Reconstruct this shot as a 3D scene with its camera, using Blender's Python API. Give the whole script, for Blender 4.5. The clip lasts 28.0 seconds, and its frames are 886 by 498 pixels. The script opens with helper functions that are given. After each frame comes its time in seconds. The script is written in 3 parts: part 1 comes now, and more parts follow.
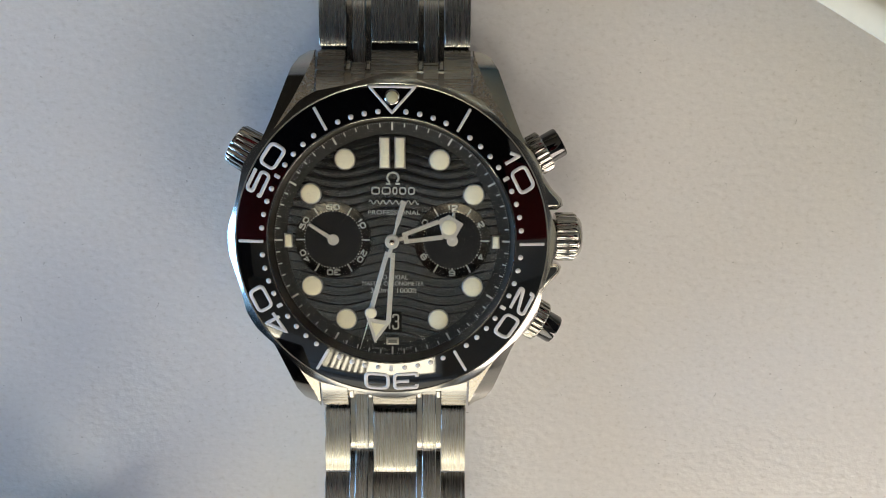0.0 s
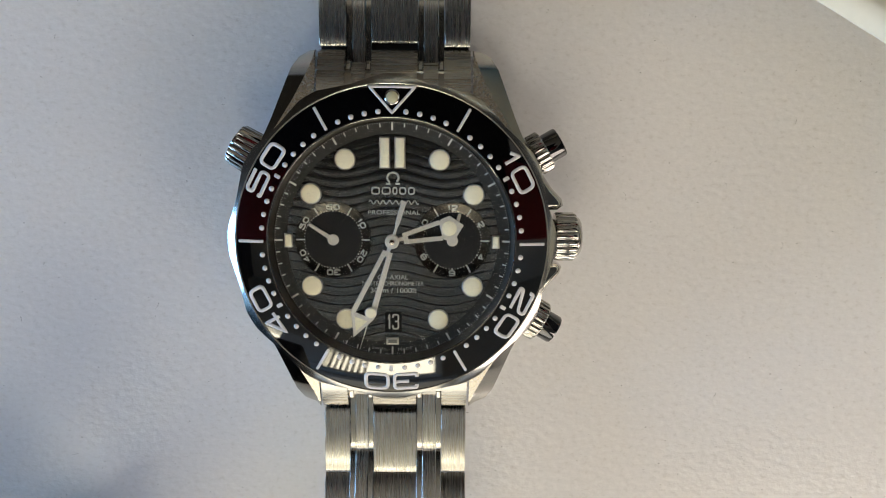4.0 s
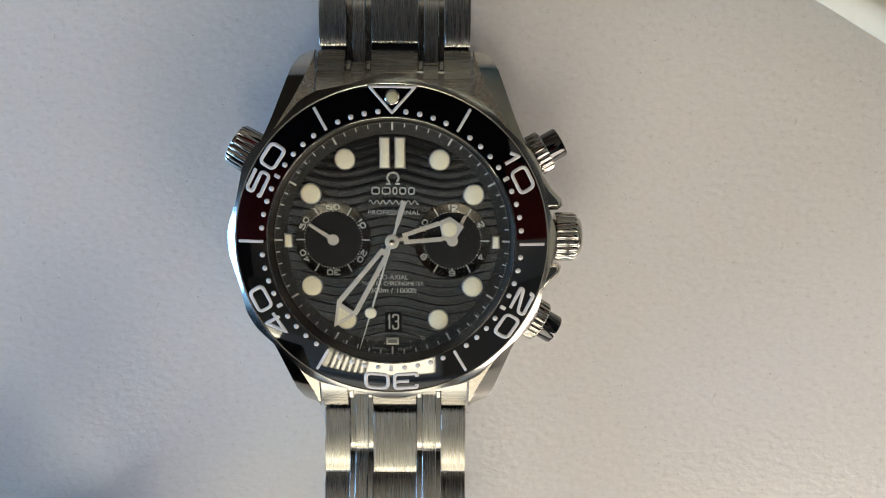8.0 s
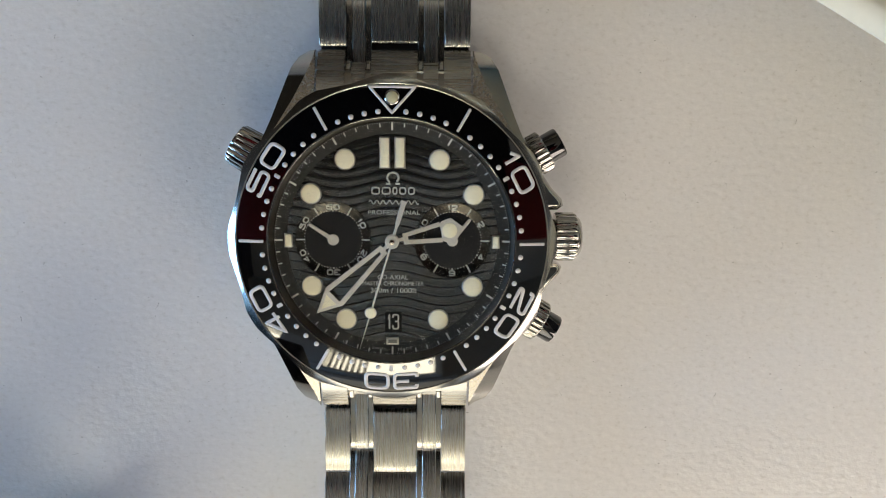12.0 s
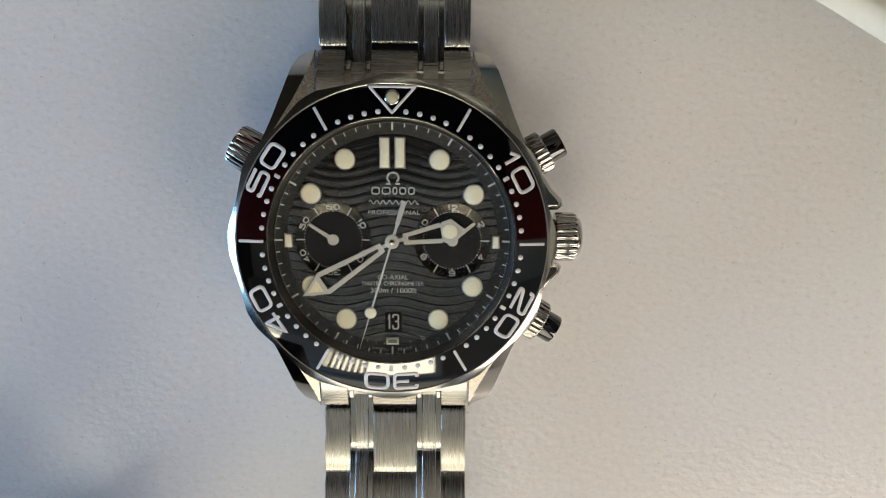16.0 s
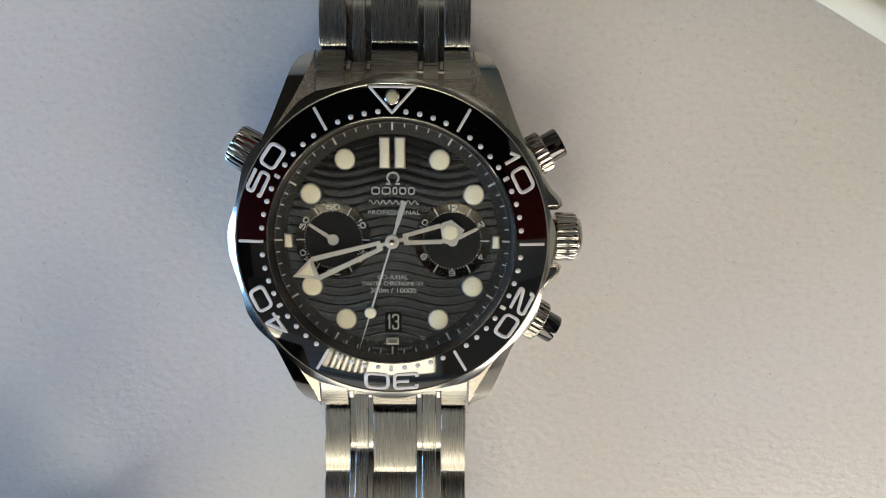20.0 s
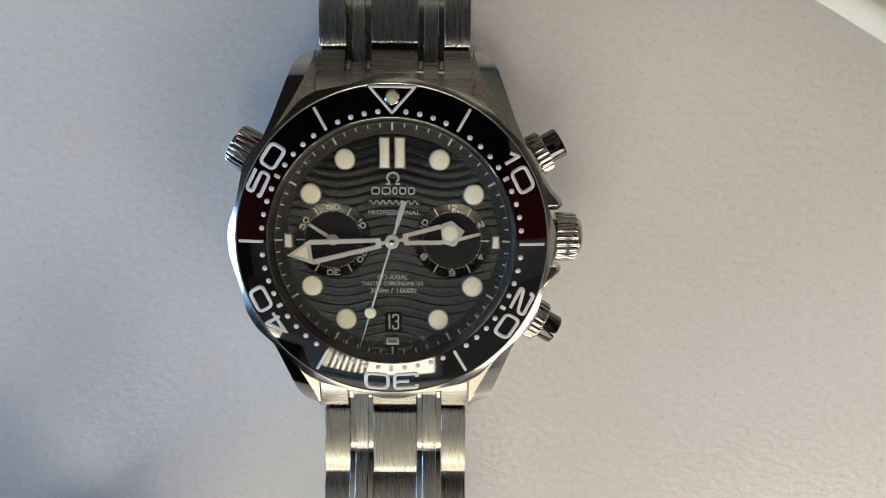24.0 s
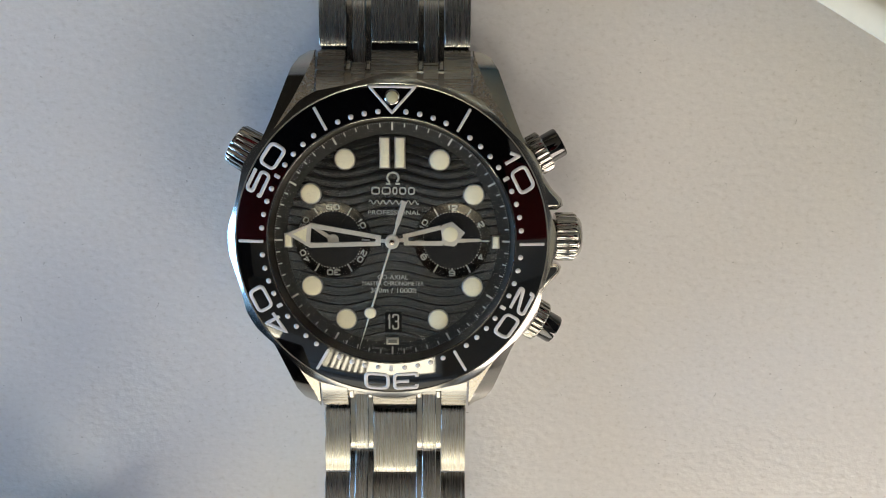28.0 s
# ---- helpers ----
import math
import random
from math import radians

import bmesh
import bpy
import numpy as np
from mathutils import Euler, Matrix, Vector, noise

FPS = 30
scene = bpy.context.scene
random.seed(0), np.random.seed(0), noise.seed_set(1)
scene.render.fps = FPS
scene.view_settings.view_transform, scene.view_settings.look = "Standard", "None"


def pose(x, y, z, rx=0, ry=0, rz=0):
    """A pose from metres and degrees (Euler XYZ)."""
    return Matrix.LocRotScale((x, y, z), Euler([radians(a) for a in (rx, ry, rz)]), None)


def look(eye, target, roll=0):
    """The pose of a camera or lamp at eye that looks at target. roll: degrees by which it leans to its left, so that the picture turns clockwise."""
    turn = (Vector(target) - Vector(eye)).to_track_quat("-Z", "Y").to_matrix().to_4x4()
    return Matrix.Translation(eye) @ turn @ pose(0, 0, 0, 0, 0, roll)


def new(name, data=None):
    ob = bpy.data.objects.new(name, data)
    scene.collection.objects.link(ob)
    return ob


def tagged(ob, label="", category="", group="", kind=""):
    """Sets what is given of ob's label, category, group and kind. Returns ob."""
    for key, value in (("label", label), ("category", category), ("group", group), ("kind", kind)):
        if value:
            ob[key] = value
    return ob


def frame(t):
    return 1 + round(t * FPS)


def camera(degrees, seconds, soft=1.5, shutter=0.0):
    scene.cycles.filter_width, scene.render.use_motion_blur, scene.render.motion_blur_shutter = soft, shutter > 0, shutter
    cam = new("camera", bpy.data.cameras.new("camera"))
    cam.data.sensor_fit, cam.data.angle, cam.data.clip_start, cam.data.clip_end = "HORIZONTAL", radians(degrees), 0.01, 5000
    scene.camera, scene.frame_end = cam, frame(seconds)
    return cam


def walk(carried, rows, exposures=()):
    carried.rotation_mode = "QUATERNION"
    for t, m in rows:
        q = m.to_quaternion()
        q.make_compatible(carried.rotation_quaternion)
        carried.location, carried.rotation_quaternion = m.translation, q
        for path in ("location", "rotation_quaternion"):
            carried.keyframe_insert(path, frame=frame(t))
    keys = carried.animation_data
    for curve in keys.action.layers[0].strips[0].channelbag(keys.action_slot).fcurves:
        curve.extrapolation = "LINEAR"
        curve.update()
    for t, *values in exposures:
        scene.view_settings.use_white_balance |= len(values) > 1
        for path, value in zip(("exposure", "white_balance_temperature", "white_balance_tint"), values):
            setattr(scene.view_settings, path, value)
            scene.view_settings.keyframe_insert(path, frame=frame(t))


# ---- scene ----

# ---- camera: a still camera about 11 cm above the dial, leaning back a little ----
TABLE = 0.75            # height of the table top
LIFT = 15.8             # millimetres from the table to the reference ring of the bezel
cam = camera(56.8, 28.0, soft=1.05)
CAM_POSE = Matrix(((0.99993, -0.00709, -0.00901, 0.006022),
                   (0.00846, 0.98661, 0.16288, 0.017495),
                   (0.00773, -0.16295, 0.98660, TABLE + 0.1266),
                   (0, 0, 0, 1)))
walk(cam, [(0.0, CAM_POSE), (28.0, CAM_POSE)])

# ---- world and light ----
world = bpy.data.worlds.new("sky")
scene.world = world
world.use_nodes = True
_n = world.node_tree.nodes
_sky = _n.new("ShaderNodeTexSky")
_sky.sky_type, _sky.sun_disc = "NISHITA", False
_sky.sun_elevation, _sky.sun_rotation = radians(35), radians(200)
world.node_tree.links.new(_sky.outputs[0], _n["Background"].inputs[0])
_n["Background"].inputs[1].default_value = 0.10


def window_light(name, x0, x1, z0, z1, y, colour, power, toward=(0, 1, 0)):
    """The daylight that enters by one window, as a lamp in its opening."""
    lamp = bpy.data.lights.new(name, "AREA")
    lamp.shape, lamp.size, lamp.size_y = "RECTANGLE", x1 - x0, z1 - z0
    lamp.color, lamp.energy = colour, power
    ob = new(name, lamp)
    eye = Vector(((x0 + x1) / 2, y, (z0 + z1) / 2))
    ob.matrix_world = look(eye, eye + Vector(toward))
    return ob


# openings of the south wall: x from, x to, z from, z to
SOUTH = -0.33
EDGE = Vector((55.4, 29.6))       # millimetres: the middle of the raised edge of the paper
WIN_TOP = (-0.375, 0.064, 1.207, 1.370)
WIN_LEFT = (-0.26, 0.09, 0.795, 1.185)
WIN_RIGHT = (0.14, 0.60, 0.81, 1.18)
EAST = 0.72
WEST = -0.62
WIN_BLUE = (-0.30, 0.02, 0.775, 0.985)     # openings of the west wall: y from, y to, z from, z to
# this opening is an unseen addition, made only for the west fill light
WIN_FILL = (0.10, 0.50, 1.30, 1.65)
window_light("window_light_top", *WIN_TOP, SOUTH - 0.012, (1.0, 0.91, 0.70), 2.2)
window_light("window_light_left", *WIN_LEFT, SOUTH - 0.012, (1.0, 0.87, 0.60), 0.75)
window_light("window_light_right", *WIN_RIGHT, SOUTH - 0.012, (1.0, 0.86, 0.73), 2.75)
_sky_lamp = window_light("window_light_sky", *WIN_BLUE, SOUTH, (0.24, 0.53, 1.0), 4.9)
# added fill lamp that lifts the table's upper left
_west = window_light("window_light_west", *WIN_FILL, SOUTH, (1.0, 0.96, 0.94), 1.5)
for _lamp, _x, _w in ((_sky_lamp, WEST - 0.012, WIN_BLUE), (_west, WEST - 0.012, WIN_FILL)):
    _y, _z = (_w[0] + _w[1]) / 2, (_w[2] + _w[3]) / 2
    _lamp.matrix_world = look((_x, _y, _z), (0, _y, _z))


# ---- materials ----
class Nodes:
    """A small writer of node materials."""

    def __init__(self, name):
        self.m = bpy.data.materials.new(name)
        self.m.use_nodes = True
        self.t = self.m.node_tree
        self.b = self.t.nodes["Principled BSDF"]

    def node(self, kind, **values):
        n = self.t.nodes.new("ShaderNode" + kind)
        for k, v in values.items():
            n.inputs[k.replace("_", " ")].default_value = v
        return n

    def link(self, a, b):
        self.t.links.new(a, b)

    def coords(self, scale=(1, 1, 1), kind="Object"):
        c = self.node("TexCoord")
        mp = self.node("Mapping", Scale=scale)
        self.link(c.outputs[kind], mp.inputs["Vector"])
        return mp.outputs["Vector"]

    def noise(self, scale, detail=3.0, rough=0.55, stretch=(1, 1, 1)):
        n = self.node("TexNoise", Scale=scale, Detail=detail, Roughness=rough)
        self.link(self.coords(stretch), n.inputs["Vector"])
        return n.outputs["Fac"]

    def ramp(self, fac, stops):
        r = self.node("ValToRGB")
        el = r.color_ramp.elements
        while len(el) < len(stops):
            el.new(0.5)
        for e, (p, c) in zip(el, stops):
            e.position, e.color = p, (*c, 1) if len(c) == 3 else c
        self.link(fac, r.inputs["Fac"])
        return r.outputs["Color"]

    def bump(self, height, strength, distance):
        b = self.node("Bump", Strength=strength, Distance=distance)
        self.link(height, b.inputs["Height"])
        old = self.b.inputs["Normal"].links
        if old:
            self.link(old[0].from_socket, b.inputs["Normal"])
        self.link(b.outputs["Normal"], self.b.inputs["Normal"])

    def put(self, **values):
        for k, v in values.items():
            self.b.inputs[k.replace("_", " ")].default_value = v
        return self


def grey(v, tint=(1, 1, 1)):
    return tuple(v * c for c in tint)


def steel(name, rough, brushed=None, base=(0.54, 0.522, 0.478), strength=0.25, spread=None):
    """Steel; spread is the direction in which its brushing scatters the light."""
    w = Nodes(name)
    w.put(Metallic=1.0, Roughness=rough)
    stain = w.noise(180, 3)
    w.link(w.ramp(stain, [(0.2, grey(0.97, base)), (0.8, grey(1.03, base))]), w.b.inputs["Base Color"])
    smear = w.noise(1.0, 4, 0.6, brushed) if brushed else w.noise(420, 4)
    w.link(w.ramp(smear, [(0.2, grey(rough * 0.86)), (0.8, grey(rough * 1.16))]), w.b.inputs["Roughness"])
    if spread:
        w.put(Anisotropic=0.5)
        t = w.node("CombineXYZ", X=spread[0], Y=spread[1], Z=0.0)
        w.link(t.outputs[0], w.b.inputs["Tangent"])
    if brushed:
        w.bump(w.noise(1.0, 4, 0.7, brushed), strength, 0.00010)
    return w.m


def plain(name, colour, rough, metallic=0.0, vary=0.08, scale=900, bump=0.0, **more):
    w = Nodes(name)
    w.put(Roughness=rough, Metallic=metallic, **more)
    f = w.noise(scale, 4)
    w.link(w.ramp(f, [(0.3, grey(1 - vary, colour)), (0.7, grey(1 + vary, colour))]), w.b.inputs["Base Color"])
    if bump:
        w.bump(w.noise(scale * 2, 4), bump, 0.00003)
    return w.m


BRUSHED = steel("brushed_steel", 0.27, (9000, 110, 110), strength=0.02, spread=(1, 0))
BRUSHED_SIDE = steel("brushed_steel_across", 0.27, (50, 2600, 2600), strength=0.012)
POLISHED = steel("polished_steel", 0.07)
LUG_SATIN = steel("lug_satin_steel", 0.27, (2500, 2500, 2500), base=(0.48, 0.45, 0.39), strength=0.06)
ROD_STEEL = steel("rod_steel", 0.19)
RIM_STEEL = steel("bezel_steel", 0.16)
SATIN = steel("satin_steel", 0.22, (2500, 2500, 2500), strength=0.06)
FLANGE = plain("flange_steel", (0.34, 0.315, 0.27), 0.30, 1.0, 0.05, 2000)
RHODIUM = plain("rhodium", (0.74, 0.71, 0.64), 0.36, 0.5, 0.05, 3000, 0.15)
CERAMIC = plain("black_ceramic", (0.0014, 0.0014, 0.0017), 0.04, 0, 0.2, 500, IOR=2.0)
DIAL_BLACK = plain("dial_ceramic", (0.012, 0.012, 0.011), 0.14, 0, 0.15, 1500, 0.05, IOR=2.4)
TRACK_BLACK = plain("track_black", (0.028, 0.028, 0.026), 0.24, 0, 0.15, 1500)
SUB_DISC = plain("subdial_black", (0.011, 0.0115, 0.0125), 0.5, 0, 0.2, 1500, 0.1, Specular_IOR_Level=0.25)
SUB_RING = plain("subdial_ring", (0.085, 0.077, 0.066), 0.26, 1.0, 0.1, 2500, 0.1)
DATE_BLACK = plain("date_black", (0.004, 0.004, 0.005), 0.5, 0, 0.1, 1500, Specular_IOR_Level=0.15)
LUME = plain("lume", (0.97, 0.92, 0.69), 0.65, 0, 0.05, 2500, 0.25)
PEARL = plain("pearl_lume", (0.60, 0.58, 0.38), 0.5, 0, 0.05, 2500, 0.2)
ENAMEL = plain("white_enamel", (0.72, 0.71, 0.70), 0.35, 0, 0.06, 1800, 0.1)
PRINT = plain("silver_print", (0.58, 0.58, 0.54), 0.45, 0.3, 0.08, 3000)
FAINT = plain("faint_print", (0.22, 0.22, 0.215), 0.5, 0.0, 0.08, 3000)
MARKER_GREY = plain("grey_inlay", (0.22, 0.215, 0.19), 0.5, 0, 0.06, 2500)
# matte colour of the dial grooves, also the shade painted into the bracelet gaps
GROOVE_GAP = plain("groove_and_gap_shade", (0.010, 0.010, 0.010), 0.5, 0.0, 0.1, 1500, Specular_IOR_Level=0.5)
PAINT_WALL = plain("wall_paint", (0.50, 0.475, 0.41), 0.8, 0, 0.06, 6, 0.1)
PAINT_CEIL = plain("ceiling_boards", (0.86, 0.79, 0.66), 0.8, 0, 0.05, 5)
PAINT_NORTH = plain("taupe_wall_paint", (0.27, 0.255, 0.23), 0.8, 0, 0.08, 5, 0.1)
PAINT_DARK = plain("dark_wall_paint", (0.07, 0.067, 0.064), 0.6, 0, 0.2, 4, 0.1)
WOOD_FLOOR = plain("floor_boards", (0.46, 0.38, 0.28), 0.5, 0, 0.2, 9)
FRAME_WHITE = plain("window_paint", (0.7, 0.7, 0.68), 0.4, 0, 0.04, 40)
FABRIC = plain("blind_fabric", (0.55, 0.50, 0.42), 0.9, 0, 0.1, 300)
NAPKIN = plain("white_paper", (0.66, 0.63, 0.50), 0.75, 0, 0.03, 400, 0.2)
REFLECTION_RED = plain("reflection_red", (0.19, 0.012, 0.013), 0.7, 0, 0.1, 300, 0.2, Specular_IOR_Level=0.1)
PHONE_BLACK = plain("black_phone_shell", (0.006, 0.006, 0.007), 0.5, 0, 0.15, 200, Specular_IOR_Level=0.08)
CUP_STEEL = steel("marker_steel", 0.30)
DUST = plain("dust", (0.36, 0.35, 0.34), 0.9, 0, 0.3, 4000)


def table_material():
    w = Nodes("white_table")
    w.put(Roughness=0.18)
    c1 = w.noise(14, 4)
    a = w.ramp(c1, [(0.05, (0.745, 0.74, 0.735)), (0.95, (0.825, 0.82, 0.815))])
    fibre = w.noise(1100, 3, 0.6, (0.9, 1.25, 1))
    b = w.ramp(fibre, [(0.30, (0.86, 0.85, 0.83)), (0.42, (0.97, 0.97, 0.965)), (0.58, (1, 1, 1)), (0.72, (1.06, 1.06, 1.05))])
    mix = w.node("Mix")
    mix.data_type, mix.blend_type = "RGBA", "MULTIPLY"
    mix.inputs["Factor"].default_value = 0.7
    w.link(a, mix.inputs[6]), w.link(b, mix.inputs[7])
    w.link(mix.outputs[2], w.b.inputs["Base Color"])
    w.link(w.ramp(w.noise(60, 3), [(0.05, grey(0.15)), (0.95, grey(0.21))]), w.b.inputs["Roughness"])
    w.bump(w.noise(2200, 3, 0.5, (0.7, 1.2, 1)), 0.14, 0.0001)
    w.bump(w.noise(800, 3, 0.5, (0.85, 1.1, 1)), 0.46, 0.0002)
    return w.m


TABLE_WHITE = table_material()


def glass_material():
    w = Nodes("sapphire")
    gloss = w.node("BsdfGlossy", Roughness=0.02, Color=(0.85, 0.9, 1.0, 1))
    clear = w.node("BsdfTransparent", Color=(0.985, 0.99, 0.985, 1))
    fres = w.node("Fresnel", IOR=1.14)
    mix = w.node("MixShader")
    w.link(fres.outputs[0], mix.inputs[0])
    w.link(clear.outputs[0], mix.inputs[1])
    w.link(gloss.outputs[0], mix.inputs[2])
    w.link(mix.outputs[0], w.t.nodes["Material Output"].inputs["Surface"])
    return w.m


GLASS = glass_material()

# ---- mesh helpers: shapes in millimetres, the watch's own axes ----
MM = 0.001


def to_mesh(name, bm, material, smooth=None, scale=MM, lift=0.0):
    bmesh.ops.recalc_face_normals(bm, faces=bm.faces)
    if lift:
        bmesh.ops.translate(bm, verts=bm.verts, vec=(0, 0, lift))
    if scale != 1:
        bmesh.ops.scale(bm, verts=bm.verts, vec=(scale,) * 3)
    me = bpy.data.meshes.new(name)
    bm.to_mesh(me)
    bm.free()
    me.materials.append(material)
    if smooth:
        for p in me.polygons:
            p.use_smooth = True
        me.set_sharp_from_angle(angle=radians(smooth))
    return me


def part(name, bm, material, parent, label="", smooth=35, lift=LIFT):
    """One bmesh (in millimetres) as one mesh object under a thing or a part."""
    ob = new(name, to_mesh(name, bm, material, smooth, MM, lift))
    ob.parent = parent
    return tagged(ob, label)


def piece(name, mesh, parent, m, label=""):
    """One more object on a shared mesh; m in the thing's space, metres."""
    ob = new(name, mesh)
    ob.parent = parent
    ob.matrix_basis = m
    return tagged(ob, label)


def solid(polys, z0, z1, bevel=0.0, seg=2):
    """Upright prisms on polygons, from z0 to z1, with bevelled upper edges."""
    bm = bmesh.new()
    for poly in polys:
        vs = [bm.verts.new((x, y, z0)) for x, y in poly]
        f = bm.faces.new(vs)
        g = bmesh.ops.extrude_face_region(bm, geom=[f])
        top = [v for v in g["geom"] if isinstance(v, bmesh.types.BMVert)]
        bmesh.ops.translate(bm, verts=top, vec=(0, 0, z1 - z0))
    if bevel:
        es = [e for e in bm.edges if all(abs(v.co.z - z1) < 1e-5 for v in e.verts)]
        bmesh.ops.bevel(bm, geom=es, offset=bevel, segments=seg, affect="EDGES", profile=0.5)
    return bm


def merge(*bms):
    out = bmesh.new()
    for b in bms:
        me = bpy.data.meshes.new("tmp")
        b.to_mesh(me)
        b.free()
        out.from_mesh(me)
        bpy.data.meshes.remove(me)
    return out


def circle(r, n=48, x=0.0, y=0.0):
    return [(x + r * math.cos(2 * math.pi * i / n), y + r * math.sin(2 * math.pi * i / n)) for i in range(n)]


def lathe(profile, n=180, radius=None, closed=True):
    """A ring turned about z; radius(angle, r, k) may change the radius of profile point k."""
    bm = bmesh.new()
    rows = []
    for i in range(n):
        a = 2 * math.pi * i / n
        row = []
        for k, (r, z) in enumerate(profile):
            rr = radius(a, r, k) if radius else r
            row.append(bm.verts.new((rr * math.sin(a), rr * math.cos(a), z)))
        rows.append(row)
    m = len(profile)
    for i in range(n):
        p, q = rows[i], rows[(i + 1) % n]
        for k in range(m if closed else m - 1):
            bm.faces.new((p[k], q[k], q[(k + 1) % m], p[(k + 1) % m]))
    return bm


def turned(profile, n=64, teeth=0, depth=0.0, toothed=()):
    """A closed body turned about z from (r, z) points, its ends capped; toothed points get ribs."""
    bm = bmesh.new()
    rows = []
    for k, (r, z) in enumerate(profile):
        row = []
        for i in range(n):
            a = 2 * math.pi * i / n
            rr = r - (depth * (0.5 + 0.5 * math.cos(teeth * a)) ** 2 if k in toothed else 0)
            row.append(bm.verts.new((rr * math.cos(a), rr * math.sin(a), z)))
        rows.append(row)
    for p, q in zip(rows, rows[1:]):
        for i in range(n):
            bm.faces.new((p[i], p[(i + 1) % n], q[(i + 1) % n], q[i]))
    bm.faces.new(rows[0]), bm.faces.new(rows[-1])
    return bm


def ribbon(points, width, closed=False):
    """Quads along a line of points, mitred, as polygons for solid()."""
    n = len(points)
    left, right = [], []
    for i in range(n):
        p = Vector(points[i])
        a = Vector(points[i - 1]) if i or closed else None
        b = Vector(points[(i + 1) % n]) if i < n - 1 or closed else None
        d1 = (p - a).normalized() if a is not None else (b - p).normalized()
        d2 = (b - p).normalized() if b is not None else d1
        nrm = Vector((-d1.y - d2.y, d1.x + d2.x)).normalized()
        k = width / 2 / max(0.5, nrm.dot(Vector((-d1.y, d1.x))))
        left.append(p + nrm * k), right.append(p - nrm * k)
    return left, right


def ribbon_bm(points, width, z0, z1, closed=False, bm=None, chamfer=0.0):
    bm = bm or bmesh.new()
    left, right = ribbon(points, width, closed)
    n = len(points)
    rows = []
    for l, r in zip(left, right):
        a, b = l.lerp(r, chamfer / width), r.lerp(l, chamfer / width)
        line = [(l, z0), (a, z1), (b, z1), (r, z0)] if not chamfer else [(l, z0), (l, z1 - chamfer * 0.8), (a, z1), (b, z1), (r, z1 - chamfer * 0.8), (r, z0)]
        rows.append([bm.verts.new((p.x, p.y, z)) for p, z in line])
    m = len(rows[0])
    for i in range(n if closed else n - 1):
        p, q = rows[i], rows[(i + 1) % n]
        for k in range(m):
            bm.faces.new((p[k], q[k], q[(k + 1) % m], p[(k + 1) % m]))
    if not closed:
        bm.faces.new(rows[0]), bm.faces.new(rows[-1])
    return bm


def rounded(points, r, closed=False, seg=4):
    """The line through the points with its corners rounded."""
    out = []
    n = len(points)
    for i, p in enumerate(points):
        p = Vector(p)
        if not closed and i in (0, n - 1):
            out.append(p)
            continue
        a, b = Vector(points[i - 1]), Vector(points[(i + 1) % n])
        u, v = a - p, b - p
        rr = min(r, u.length * 0.49, v.length * 0.49)
        s, e = p + u.normalized() * rr, p + v.normalized() * rr
        for k in range(seg + 1):
            t = k / seg
            out.append(s * (1 - t) ** 2 + p * 2 * t * (1 - t) + e * t * t)
    return out


# digits drawn as strokes in a box one wide and one high
STROKES = {
    "0": [([(0, 0), (1, 0), (1, 1), (0, 1)], True)],
    "1": [([(0.0, 0.66), (0.64, 1), (0.64, 0)], False)],
    "2": [([(0, 0.72), (0, 1), (1, 1), (1, 0.58), (0, 0.22), (0, 0), (1, 0)], False)],
    "3": [([(0, 0.78), (0, 1), (1, 1), (1, 0.52), (0.35, 0.52)], False), ([(0.9, 0.52), (1, 0.5), (1, 0), (0, 0), (0, 0.24)], False)],
    "4": [([(0.72, 0), (0.72, 1), (0, 0.26), (1, 0.26)], False)],
    "5": [([(0.95, 1), (0, 1), (0, 0.58), (1, 0.58), (1, 0), (0, 0), (0, 0.2)], False)],
    "6": [([(1, 0.82), (1, 1), (0, 1), (0, 0), (1, 0), (1, 0.56), (0.05, 0.56)], False)],
    "8": [([(0, 0), (1, 0), (1, 1), (0, 1)], True), ([(0.05, 0.52), (0.95, 0.52)], False)],
}


def digits(text, wide, high, gap, stroke, z0, z1, narrow=0.5, round_=0.3, chamfer=0.0):
    """Stroked digits centred on the origin, upright along +y."""
    bm = bmesh.new()
    widths = [wide * (narrow if c == "1" else 1) for c in text]
    x = -(sum(widths) + gap * (len(text) - 1)) / 2
    for c, w in zip(text, widths):
        for line, closed in STROKES[c]:
            pts = [(x + stroke / 2 + u * (w - stroke), -high / 2 + stroke / 2 + v * (high - stroke)) for u, v in line]
            soft = rounded(pts, min(wide, high) * (round_ if c != "5" else 0.2), closed) if c not in "14" else rounded(pts, high * 0.05, closed, 2)
            ribbon_bm(soft, stroke, z0, z1, closed, bm, chamfer)
        x += w + gap
    return bm


